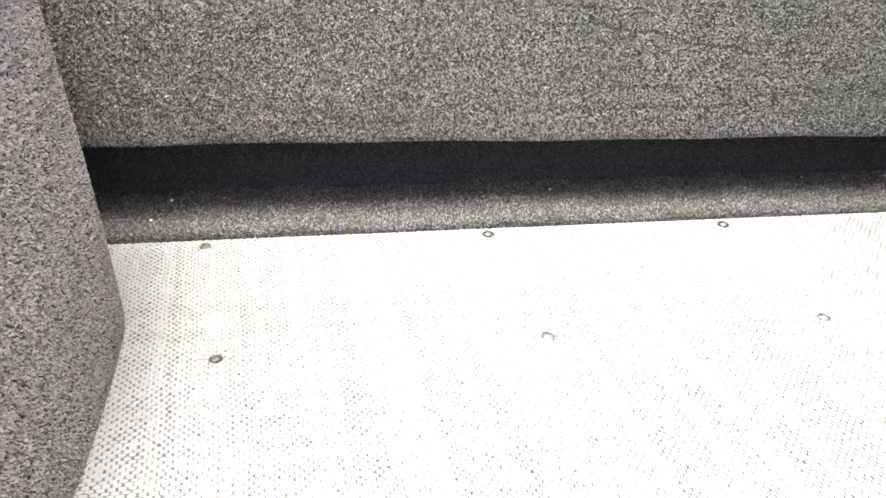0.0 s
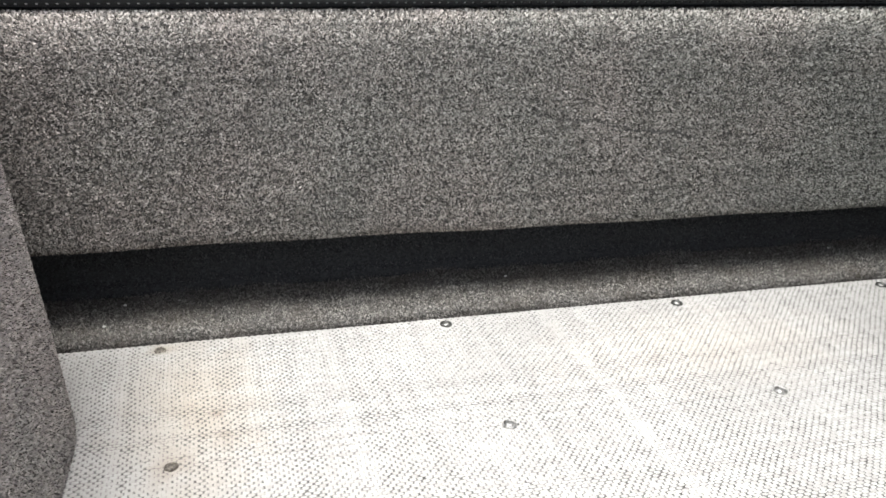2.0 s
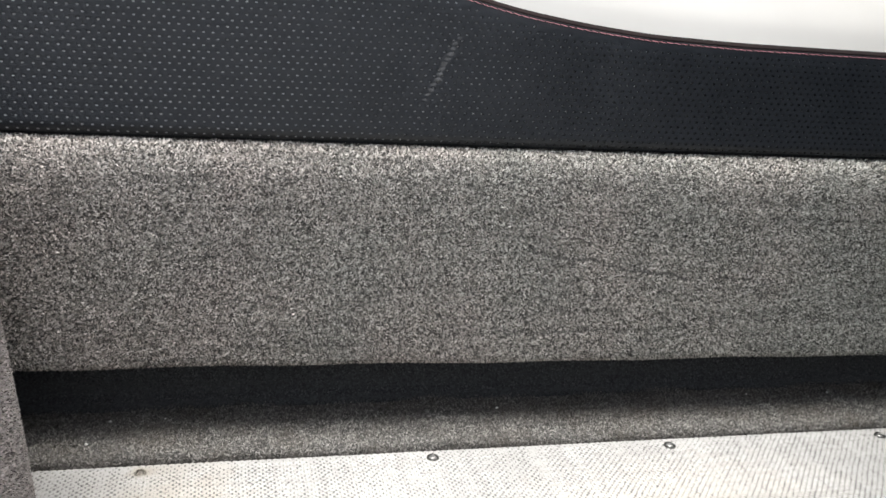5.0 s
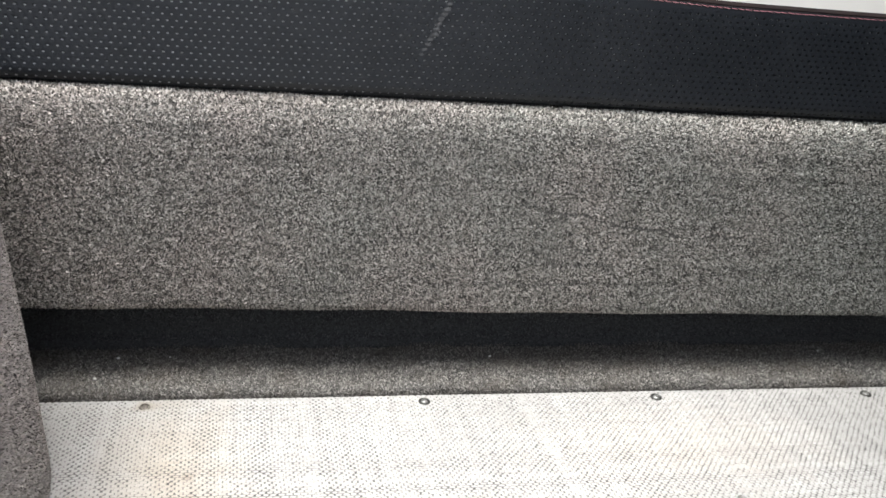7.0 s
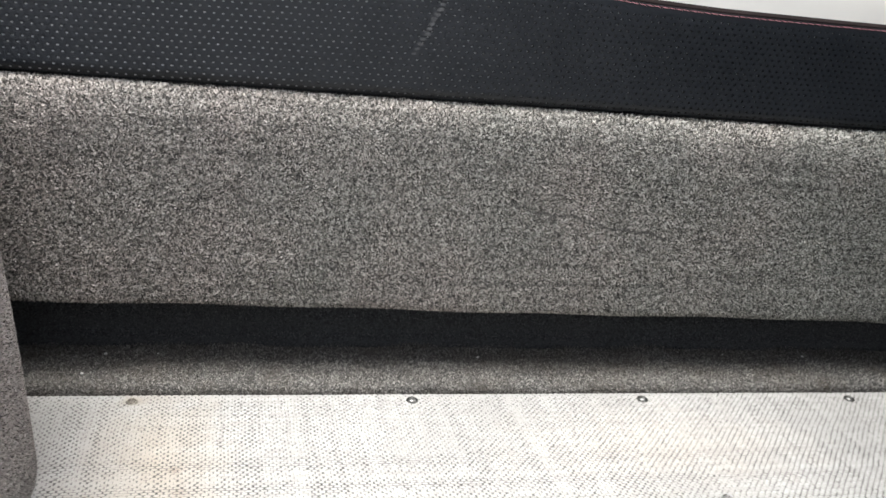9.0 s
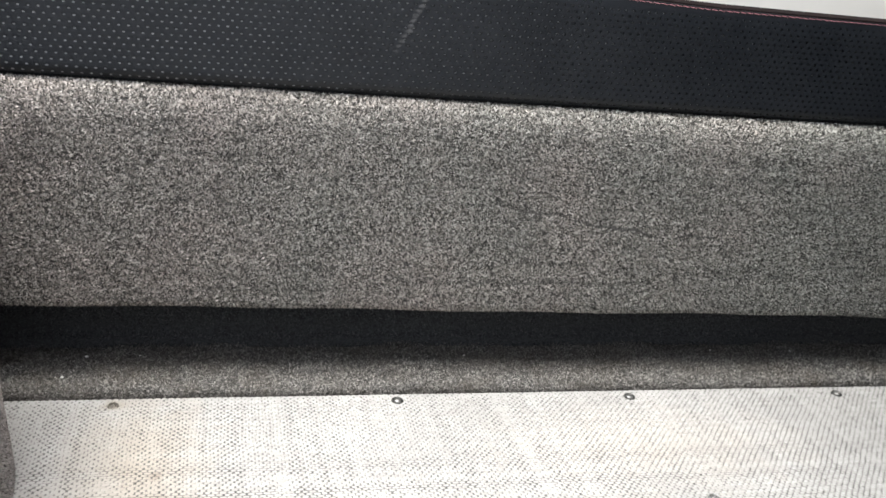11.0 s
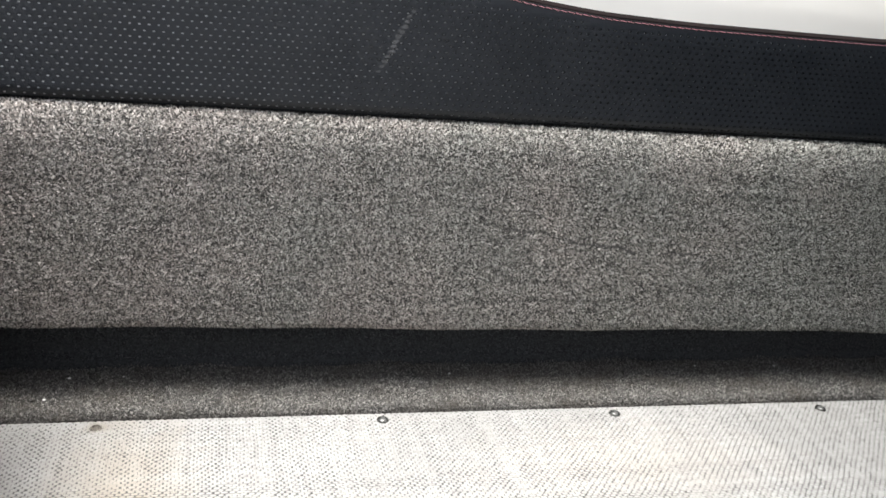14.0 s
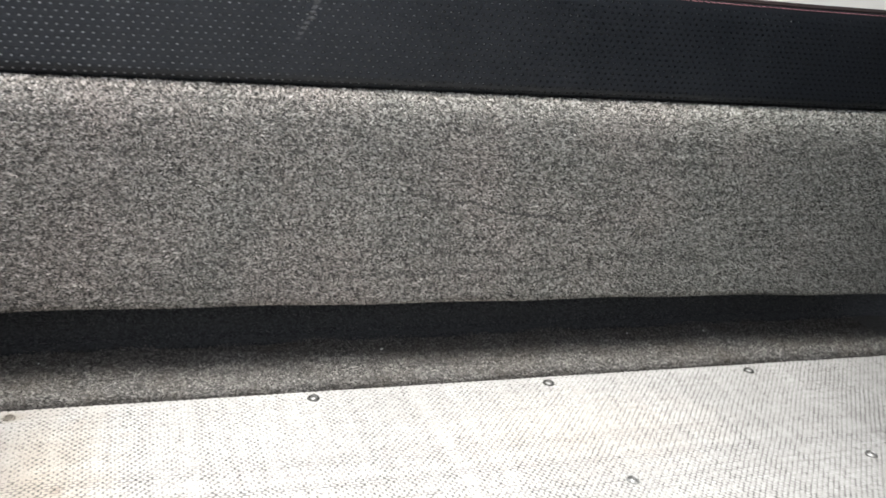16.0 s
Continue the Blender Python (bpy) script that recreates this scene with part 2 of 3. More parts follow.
def rounded(points, steps=6):
    """A smooth line through the corner points (Catmull-Rom)."""
    p = np.array([points[0], *points, points[-1]], float)
    out = []
    for i in range(1, len(p) - 2):
        a, b, c, d = p[i - 1:i + 3]
        for s in np.arange(steps) / steps:
            out.append(0.5 * (2 * b + (c - a) * s + (2 * a - 5 * b + 4 * c - d) * s * s + (3 * b - a - 3 * c + d) * s ** 3))
    out.append(p[-2])
    return np.array(out)


def grid_faces(nu, nv):
    i, j = np.meshgrid(np.arange(nu - 1), np.arange(nv - 1), indexing="ij")
    a = (i * nv + j).ravel()
    return np.stack([a, a + nv, a + nv + 1, a + 1], 1)


def swept(name, xs, section, mat, parent=None, close=True, label=""):
    """A body along x: section(x) gives its outline as rows of y, z. Ends are capped when it is closed."""
    rings = [np.column_stack([np.full(len(s), x), s]) for x, s in ((x, section(x)) for x in xs)]
    nv = len(rings[0])
    verts = np.concatenate(rings)
    faces = grid_faces(len(xs), nv).tolist()
    if close:
        for k in range(len(xs) - 1):
            faces.append([k * nv + nv - 1, (k + 1) * nv + nv - 1, (k + 1) * nv, k * nv])
        faces.append(list(range(nv))[::-1])
        faces.append([(len(xs) - 1) * nv + j for j in range(nv)])
    me = bpy.data.meshes.new(name)
    me.from_pydata(verts.tolist(), [], faces)
    me.materials.append(mat)
    me.polygons.foreach_set("use_smooth", [len(p.vertices) == 4 for p in me.polygons])
    bm = bmesh.new()
    bm.from_mesh(me)
    bmesh.ops.recalc_face_normals(bm, faces=bm.faces)
    bm.to_mesh(me)
    bm.free()
    ob = new(name, me)
    ob.parent = parent
    if label:
        ob["label"] = label
    return ob


def pile(name, points, normals, along, size, parent, rng, mat):
    """Short yarn loops standing on a surface: each is a small bent strip of its own."""
    n = len(points)
    ang = rng.uniform(0, 2 * np.pi, n)
    side = np.cross(normals, along)
    side /= np.linalg.norm(side, axis=1)[:, None]
    ahead = np.cross(side, normals)
    d = np.cos(ang)[:, None] * ahead + np.sin(ang)[:, None] * side
    w = np.cross(normals, d)
    length = size * rng.uniform(0.8, 1.7, n)[:, None]
    width = size * rng.uniform(0.11, 0.22, n)[:, None]
    height = size * rng.uniform(0.25, 0.8, n)[:, None]
    lean = w * size * rng.normal(0, 0.25, n)[:, None]
    a = points - d * length / 2 - normals * size * 0.1
    b = points + lean + normals * height
    c = points + d * length / 2 - normals * size * 0.1 + lean * 1.5
    tilt = normals * size * rng.normal(0, 0.12, n)[:, None]
    verts = np.stack([a - w * width, a + w * width, b - w * width - tilt, b + w * width + tilt, c - w * width, c + w * width], 1).reshape(-1, 3)
    k = np.arange(n)[:, None] * 6
    faces = np.concatenate([k + [0, 1, 3, 2], k + [2, 3, 5, 4]])
    me = bpy.data.meshes.new(name)
    me.vertices.add(len(verts))
    me.vertices.foreach_set("co", verts.ravel())
    me.loops.add(faces.size)
    me.loops.foreach_set("vertex_index", faces.ravel().astype(np.int32))
    me.polygons.add(len(faces))
    me.polygons.foreach_set("loop_start", np.arange(0, faces.size, 4, dtype=np.int32))
    me.update(calc_edges=True)
    me.materials.append(mat)
    ob = new(name, me)
    ob.parent = parent
    return tagged(ob, kind="stuff")


def section_samples(section, x, s, lo=-0.2, hi=1.2, count=141):
    """Place and outward normal at the share s (0 to 1) of a section's length, for arrays x and s."""
    share = np.linspace(0, 1, 240)
    table = np.empty((count, len(share), 2))
    for k, xk in enumerate(np.linspace(lo, hi, count)):
        line = section(xk)
        step = np.r_[0, np.cumsum(np.linalg.norm(np.diff(line, axis=0), axis=1))]
        for c in (0, 1):
            table[k, :, c] = np.interp(share * step[-1], step, line[:, c])
    fx = np.clip((x - lo) / (hi - lo) * (count - 1), 0, count - 1.001)
    fs = np.clip(s * (len(share) - 1), 0, len(share) - 1.001)
    ix, js = fx.astype(int), fs.astype(int)
    ax, bs = (fx - ix)[:, None], (fs - js)[:, None]
    at = lambda dj: table[ix, np.clip(js + dj, 0, len(share) - 1)] * (1 - ax) + table[ix + 1, np.clip(js + dj, 0, len(share) - 1)] * ax
    yz = at(0) * (1 - bs) + at(1) * bs
    t = at(2) - at(-1)
    nrm = np.column_stack([np.zeros(len(x)), -t[:, 1], t[:, 0]])
    nrm /= np.linalg.norm(nrm, axis=1)[:, None] + 1e-12
    return np.column_stack([x, yz]), nrm


# ---- the setting ----
XS = np.linspace(-1.5, 1.40, 117)
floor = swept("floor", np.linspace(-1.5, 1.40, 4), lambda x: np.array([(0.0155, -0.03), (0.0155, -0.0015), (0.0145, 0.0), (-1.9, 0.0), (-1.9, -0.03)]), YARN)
tagged(floor, "white woven vinyl boat floor with brownish stains", "floor", kind="structure")


def ledge_section(x):
    wob = 0.0008 * math.sin(x * 23) + 0.0006 * math.sin(x * 61 + 1)
    pts = rounded([(0.0173, -0.01), (0.0173, 0.001), (0.0183, 0.006), (0.0225, 0.0105), (0.033, 0.0128), (0.052, 0.0138), (0.08, 0.0142), (0.11, 0.0155), (0.128, 0.022), (0.136, 0.05), (0.138, 0.13)])
    pts[:, 1] += wob * (pts[:, 1] > 0.004)
    pts[:, 0] -= (0.0003 + 0.0030 * max(x, 0.0)) * np.clip((0.06 - pts[:, 0]) / 0.03, 0, 1)
    return np.vstack([pts, [(0.17, 0.13), (0.17, -0.01)]])


ledge = swept("toe_kick", XS, ledge_section, BACKING)
# carpet riser whose near-black colour carries the recess's shade
swept("riser", XS, lambda x: np.array([(0.1050, 0.0150), (0.1200, 0.0225), (0.1265, 0.050), (0.1270, 0.0990 - 0.0130 * x), (0.1345, 0.0990 - 0.0130 * x), (0.1345, 0.0150)]), RISER, ledge, label="carpeted riser in the recess, its shade put into the colour")
tagged(ledge, "dark grey carpeted toe kick ledge under the side panel", "toe kick", kind="structure")


def panel_front(x):
    b, t = 0.1000 - 0.0130 * x, 0.3240 + 0.0030 * x
    b -= 0.0018 * min(max((0.32 - x) / 0.4, 0.0), 1.0)
    b += 0.0020 * math.exp(-((x - 0.6) / 0.3) ** 2) + 0.0012 * math.sin(x * 9 + 0.6) + 0.0007 * math.sin(x * 31)
    return rounded([(0.085, b + 0.002), (0.057, b + 0.0015), (0.039, b + 0.001), (0.0315, b + 0.006), (0.030, b + 0.02), (0.0295, 0.16), (0.0295, 0.22), (0.0295, 0.27),
                    (0.0296, t - 0.052), (0.0306, t - 0.033), (0.0333, t - 0.0175), (0.0380, t - 0.0070), (0.0430, t - 0.0005), (0.050, t + 0.004), (0.070, t + 0.004)])


def panel_section(x):
    f = panel_front(x)
    return np.vstack([f, [(0.136, f[-1, 1]), (0.136, f[0, 1])]])


panel = new("side_panel")
tagged(panel, "grey heathered carpet side panel with a rounded top edge", "side panel")
swept("panel_board", XS, panel_section, BACKING, panel)

PX = np.array([-0.9, -0.5, -0.2, 0.010, 0.110, 0.190, 0.2505, 0.3065, 0.372, 0.441, 0.5115, 0.6125, 0.7475, 0.867, 1.0, 1.3, 1.6, 2.3])
PZ = np.array([0.638, 0.633, 0.613, 0.578, 0.5497, 0.5225, 0.5003, 0.481, 0.468, 0.459, 0.453, 0.4505, 0.4508, 0.4515, 0.4535, 0.460, 0.466, 0.48])
FX = np.linspace(-0.9, 2.3, 1281)
KERNEL = np.exp(-np.linspace(-2, 2, 33) ** 2)
FZ = np.convolve(np.pad(np.interp(FX, PX, PZ), 16, mode="edge"), KERNEL / KERNEL.sum(), mode="valid")


def pad_top(x):
    return float(np.interp(x, FX, FZ)) + 0.0068


def pad_front(x):
    b, t = 0.3235 + 0.0038 * x, pad_top(x)
    return rounded([(0.075, b), (0.067, b + 0.001), (0.0570, b + 0.004), (0.0516, b + 0.0085), (0.0510, b + 0.012), (0.0475, b + 0.026), (0.0455, b + 0.055), (0.0455, (b + t) / 2 + 0.02),
                    (0.0460, t - 0.022), (0.0462, t - 0.013), (0.0448, t - 0.0085), (0.0465, t - 0.0065)])


def pad_section(x):
    f = pad_front(x)
    return np.vstack([f, [(0.095, f[-1, 1]), (0.095, f[0, 1])]])


bolster = new("bolster_pad")
tagged(bolster, "black perforated vinyl bolster pad with red top stitching", "bolster pad")
HOLE_X, HOLE_Z = 0.00862, 0.00591


def pad_depth(x, z):
    """y of the cover's face at arrays x, z."""
    b, t = 0.3235 + 0.0038 * x, np.interp(x, FX, FZ) + 0.0068
    up = np.clip((z - b - 0.008) / 0.014, 0, 1)
    down = np.clip((z - t + 0.030) / 0.023, 0, 1)
    return 0.0515 - 0.0095 * (1 - (1 - up) ** 2.6) + 0.0024 * down ** 2


def perforated_cover(x_from, x_to):
    """The cover's face, row by row of punched holes, each with a wall and a bottom of its own."""
    ring = [(0.0, -1.0), (0.72, -0.72), (1.0, 0.0), (0.72, 0.72), (0.0, 1.0), (-0.72, 0.72), (-1.0, 0.0), (-0.72, -0.72)]
    frame_of = [(0.0, -1.0), (1.0, -1.0), (1.0, 0.0), (1.0, 1.0), (0.0, 1.0), (-1.0, 1.0), (-1.0, 0.0), (-1.0, -1.0)]
    prng = np.random.default_rng(8)
    verts, quads, wall_verts, wall_faces, foam_faces = [], [], [], [], []
    low, high = 0.3235 + 0.0038 * x_from + 0.0105, 0.66
    for r in range(int((high - low) / HOLE_Z) + 1):
        zc = low + (r + 0.5) * HOLE_Z
        shift = 0.5 * HOLE_X * (r % 2)
        k = np.arange(int((x_to - x_from) / HOLE_X) + 1)
        for xc in x_from + shift + k * HOLE_X:
            lift = 0.0038 * (xc - x_from)
            top = float(np.interp(xc, FX, FZ)) - 0.0035
            if zc + lift - HOLE_Z * 0.5 > top + HOLE_Z:
                continue
            outer = [(xc + fx * HOLE_X / 2, zc + 0.0038 * (xc + fx * HOLE_X / 2 - x_from) + fz * HOLE_Z / 2) for fx, fz in frame_of]
            holed = zc + lift + HOLE_Z < top - 0.0005
            r0, r1 = prng.uniform(0.00140, 0.00165), prng.uniform(0.00084, 0.00100)
            inner = [(xc + a * r0, zc + lift + c * r1) for a, c in ring]
            n0 = len(verts)
            verts += [(a, c, 0.0) for a, c in outer] + [(a, c, 0.00036 if holed else 0.0) for a, c in inner]
            quads += [(n0 + q, n0 + (q + 1) % 8, n0 + 8 + (q + 1) % 8, n0 + 8 + q) for q in range(8)]
            if holed:
                w0 = len(wall_verts)
                # depth grows along x to fit the camera's view: dots bright left, faint right
                floor_y = 0.0014 + 0.0018 * min(max(xc - 0.08, 0.0) / 0.5, 1.0)
                for shrink, deep in ((1.0, 0.00036), (0.98, 0.00048), (0.93, floor_y)):
                    wall_verts += [(xc + (a - xc) * shrink, zc + lift + (c - zc - lift) * shrink, deep) for a, c in inner]
                for q in range(8):
                    q1 = (q + 1) % 8
                    wall_faces.append((w0 + q, w0 + q1, w0 + 8 + q1, w0 + 8 + q))
                    wall_faces.append((w0 + 8 + q, w0 + 8 + q1, w0 + 16 + q1, w0 + 16 + q))
                foam_faces.append(tuple(w0 + 16 + q for q in range(8)))
            else:
                quads.append(tuple(n0 + 8 + q for q in range(8)))
    out = []
    for some in (verts, wall_verts):
        a = np.array(some)
        z = np.minimum(a[:, 1], np.interp(a[:, 0], FX, FZ) - 0.0035)
        out.append(np.column_stack([a[:, 0], pad_depth(a[:, 0], z) + a[:, 2], z]))
    return out[0], quads, out[1], wall_faces, foam_faces


def face_object(name, verts, faces, mat, label="", merge=0.0):
    used = sorted({k for q in faces for k in q})
    bm = bmesh.new()
    made = {k: bm.verts.new(verts[k].tolist()) for k in used}
    for q in faces:
        bm.faces.new([made[k] for k in q])
    if merge:
        bmesh.ops.remove_doubles(bm, verts=bm.verts, dist=merge)
        bmesh.ops.dissolve_degenerate(bm, edges=bm.edges, dist=1e-6)
    ob = part(name, bm, mat, bolster, label)
    return ob


PERF_FROM, PERF_TO = -0.3, 1.12
cv, cf, wv, wf, lf = perforated_cover(PERF_FROM, PERF_TO)
face_object("cover", cv, cf, PERF, "black perforated vinyl cover", 0.00002)
tagged(face_object("perforation", wv, wf, HOLLOW), kind="stuff")
tagged(face_object("perforation_foam", wv, lf, FOAM, "grey foam at the bottom of the punched holes"), kind="stuff")
swept("pad_core", np.linspace(-1.5, 1.40, 233), pad_section, PERF, bolster, label="black vinyl pad body")


def border_section(x):
    t = pad_top(x)
    return rounded([(0.0455, t - 0.0080), (0.0450, t - 0.0062), (0.0470, t - 0.0040), (0.0500, t - 0.0026), (0.054, t - 0.0036), (0.060, t - 0.007), (0.060, t - 0.0085)], 4)


swept("border_strip", np.linspace(-1.5, 1.40, 233), border_section, BORDER, bolster, label="smooth dark red-black vinyl border strip")


def coaming_section(x):
    t = pad_top(x)
    return rounded([(0.098, t - 0.12), (0.098, t - 0.01), (0.099, t + 0.03), (0.106, t + 0.08), (0.125, t + 0.14), (0.18, t + 0.18), (0.26, t + 0.195), (0.36, t + 0.18), (0.38, t + 0.10), (0.36, t - 0.12)], 5)


coaming = swept("coaming", np.linspace(-1.5, 1.40, 117), coaming_section, GEL)
tagged(coaming, "glossy white gelcoat coaming above the bolster pad", "coaming", kind="structure")


# the bulkhead that closes the panel's end, carpeted, with a curved face
def bulkhead_face(y, z):
    """x of the carpeted face."""
    y, z = np.asarray(y, float), np.asarray(z, float)
    low = -0.0627 - 0.0650 * z - 0.120 * z * z - np.maximum(-0.15 - y, 0) ** 2 / 4.5
    bend = np.where(y > -0.16, (y + 0.16) ** 2 / 0.35, 0.0) + np.where(y > -0.057, (y + 0.057) ** 2 / 0.05, 0.0)
    bend = np.minimum(bend, 0.22)
    crease = -0.0055 * np.exp(-((z - 0.308) / 0.0055) ** 2) + 0.004 / (1 + np.exp(-(z - 0.312) / 0.004))
    top = -60.0 * np.maximum(z - 0.352, 0) ** 2
    return low - bend + crease + top


bulkhead = new("bulkhead")
tagged(bulkhead, "grey carpeted bulkhead with a curved face and a seam", "bulkhead")
BY = np.r_[np.linspace(-0.62, -0.09, 26), np.linspace(-0.08, 0.02, 26)]
BZ = np.r_[np.linspace(-0.005, 0.285, 20), np.linspace(0.29, 0.33, 24), np.linspace(0.334, 0.382, 16)]
gy, gz = np.meshgrid(BY, BZ, indexing="ij")
front = np.column_stack([bulkhead_face(gy, gz).ravel(), gy.ravel(), gz.ravel()])
back = front.copy()
back[:, 0] = -0.36
nf = len(front)
faces = grid_faces(len(BY), len(BZ))
edge = [i * len(BZ) for i in range(len(BY))], [i * len(BZ) + len(BZ) - 1 for i in range(len(BY))], list(range(len(BZ))), [(len(BY) - 1) * len(BZ) + j for j in range(len(BZ))]
rim = [[e[k], e[k + 1], e[k + 1] + nf, e[k] + nf] for e in edge for k in range(len(e) - 1)]
mesh_object("bulkhead_board", np.vstack([front, back]), np.concatenate([faces, faces[:, ::-1] + nf, np.array(rim)]), BACKING, bulkhead, True)

# plain unseen walls that close the cockpit
# the overhead slab is added to shade the right end; the forward wall helps
for nm, lo, hi in (("wall_far_side", (-1.5, -1.62, -0.03), (1.10, -1.52, 0.75)), ("wall_forward", (1.10, -1.62, -0.03), (1.22, 0.027, 0.92)), ("shade_slab", (0.72, -1.62, 0.92), (1.42, -0.12, 0.98)), ("wall_aft", (-1.6, -1.62, -0.03), (-1.5, 0.39, 0.70))):
    bm = bmesh.new()
    bmesh.ops.create_cube(bm, size=1.0)
    for v in bm.verts:
        v.co = Vector([lo[k] if v.co[k] < 0 else hi[k] for k in range(3)])
    bmesh.ops.bevel(bm, geom=bm.edges[:], offset=0.02, segments=3, affect="EDGES")
    # the unseen far wall is white so that the pad's left reflects it
    if nm == "wall_far_side":
        tagged(part(nm, bm, GEL), "unseen white gelcoat wall that closes the cockpit and brightens the pad", "wall", kind="structure")
    else:
        tagged(part(nm, bm, BACKING), "unseen grey carpeted slab that closes and shades the cockpit", "wall", kind="structure")

bm = bmesh.new()
bmesh.ops.create_grid(bm, x_segments=8, y_segments=8, size=400)
ground = part("ground", bm, CONCRETE)
ground.location.z = -0.7
tagged(ground, "plain grey concrete ground beneath the boat", "ground", kind="structure")


# ---- fastenings in the floor ----
def lathe(profile, segments=24):
    bm = bmesh.new()
    rings = []
    for r, z in profile:
        rings.append([bm.verts.new((r * math.cos(2 * math.pi * k / segments), r * math.sin(2 * math.pi * k / segments), z)) for k in range(segments)])
    for a, b in zip(rings, rings[1:]):
        for k in range(segments):
            bm.faces.new((a[k], a[(k + 1) % segments], b[(k + 1) % segments], b[k]))
    bm.faces.new(rings[-1])
    bm.faces.new(rings[0][::-1])
    bmesh.ops.recalc_face_normals(bm, faces=bm.faces)
    return bm


def snap(name, mat, inner, label):
    ob = new(name)
    part("flange", lathe([(0.0068, -0.001), (0.0069, 0.0006), (0.0064, 0.0016), (0.0057, 0.0020), (0.0050, 0.0016), (0.0047, 0.0008), (0.0046, 0.0003)]), mat, ob)
    part("stud", lathe([(0.0040, 0.0004), (0.0039, 0.0012), (0.0030, 0.0019), (0.0014, 0.0021)]), inner, ob)
    return tagged(ob, label, "snap fastener", "floor snaps")


clean = snap("floor_snap", STEEL, BRIGHT, "steel snap fastener set in the white woven floor")
clean.matrix_basis = pose(0.30, 0.0, 0.0007, 0, 0, 20)
for i, (x, y) in enumerate(((0.5811, -0.0012), (0.8642, -0.0039))):
    copy_thing(clean, pose(x, y, 0.0007, 3, 2 - i, 47 * i))
# brighter steel in this row: its overexposed look is put into the colour
pale = snap("floor_snap", BRIGHT, BRIGHT, "pale steel snap fastener in the woven floor, overexposure put into its colour")
pale.matrix_basis = pose(0.3077, -0.197, 0.0007, 3, 2, 0)
for i, (x, y) in enumerate(((0.586, -0.197), (0.883, -0.1975))):
    copy_thing(pale, pose(x, y, 0.0007, 3, 2 - i, 80 * i))
lit_or_worn = snap("floor_snap", TARNISHED, TARNISHED, "tarnished dark snap fastener on a stained patch of floor")
lit_or_worn.matrix_basis = pose(0.0, 0.0, 0.0003, 12, 6, 0) @ Matrix.Diagonal((0.86, 0.86, 0.86, 1.0))
copy_thing(lit_or_worn, pose(0.0174, -0.197, 0.0007, -6, 5, 70))

# ---- woven yarn of the floor ----
def weave(name, x_from, x_to, y_from, y_to, parent, seed):
    """Each float of the weave is a small arched grain; rows lie half a step apart, with gaps where four meet."""
    wr = np.random.default_rng(seed)
    rows = np.arange(math.ceil(y_from / WEFT), math.floor(y_to / WEFT))
    cols = np.arange(math.floor(x_from / WARP) - 4, math.ceil(x_to / WARP) + 1)
    rj, ci = np.meshgrid(rows, cols, indexing="ij")
    rj, ci = rj.ravel(), ci.ravel()
    n = len(rj)
    row_w, col_w = wr.normal(0, 0.08, len(rows)), wr.normal(0, 0.05, 2 * len(cols) + 2)
    y = (rj + 0.5) * WEFT
    half = (rj % 2) * 0.5
    x = (ci + 0.5 + half) * WARP - SLANT * y
    k = 2 * (ci - cols[0]) + (rj % 2)
    a = WARP * (0.464 + 0.5 * (col_w[k] + col_w[k + 1]) + wr.normal(0, 0.038, n))
    a *= 1 - 0.10 * np.exp(-((x + 0.048) / 0.005) ** 2)
    w = WEFT * (0.610 + 0.6 * row_w[rj - rows[0]] + wr.normal(0, 0.03, n))
    h = wr.normal(0.00095, 0.00012, n)
    x = x + wr.normal(0, 0.00022, n) + 0.0006 * np.sin(y * 41 + 1.3) + 0.0004 * np.sin(y * 113)
    ang = np.radians([0, 48, 90, 132, 180, 228, 270, 312])
    px = np.sign(np.cos(ang)) * np.abs(np.cos(ang)) ** 0.95
    py = np.sign(np.sin(ang)) * np.abs(np.sin(ang)) ** 0.95
    shape = np.zeros((n, 11, 3))
    shape[:, :8, 0] = a[:, None] * px
    shape[:, :8, 1] = w[:, None] * py
    shape[:, :8, 2] = 0.0004
    for q, (fx, fh) in enumerate(((0.5, 0.86), (0.0, 1.0), (-0.5, 0.86))):
        shape[:, 8 + q, 0] = a * fx
        shape[:, 8 + q, 2] = h * fh
    turn = wr.normal(0, 0.03, n)
    sx, sy = shape[..., 0].copy(), shape[..., 1].copy()
    shape[..., 0] = sx * np.cos(turn)[:, None] - sy * np.sin(turn)[:, None] + x[:, None]
    shape[..., 1] = sx * np.sin(turn)[:, None] + sy * np.cos(turn)[:, None] + (y + 0.0003 * np.sin(x * 27) + wr.normal(0, 0.00006, n))[:, None]
    faces = ((0, 1, 8), (1, 2, 9, 8), (2, 3, 10, 9), (3, 4, 10), (4, 5, 10), (5, 6, 9, 10), (6, 7, 8, 9), (7, 0, 8))
    one = np.array([v for fc in faces for v in fc])
    starts = np.cumsum([0] + [len(fc) for fc in faces[:-1]])
    loops = (np.arange(n)[:, None] * 11 + one).ravel()
    me = bpy.data.meshes.new(name)
    me.vertices.add(n * 11)
    me.vertices.foreach_set("co", shape.ravel())
    me.loops.add(len(loops))
    me.loops.foreach_set("vertex_index", loops.astype(np.int32))
    me.polygons.add(n * len(faces))
    me.polygons.foreach_set("loop_start", (np.arange(n)[:, None] * len(one) + starts).ravel().astype(np.int32))
    me.update(calc_edges=True)
    me.polygons.foreach_set("use_smooth", np.ones(n * len(faces), bool))
    me.materials.append(YARN)
    ob = new(name, me)
    ob.parent = parent
    return tagged(ob, kind="stuff")


bm = bmesh.new()
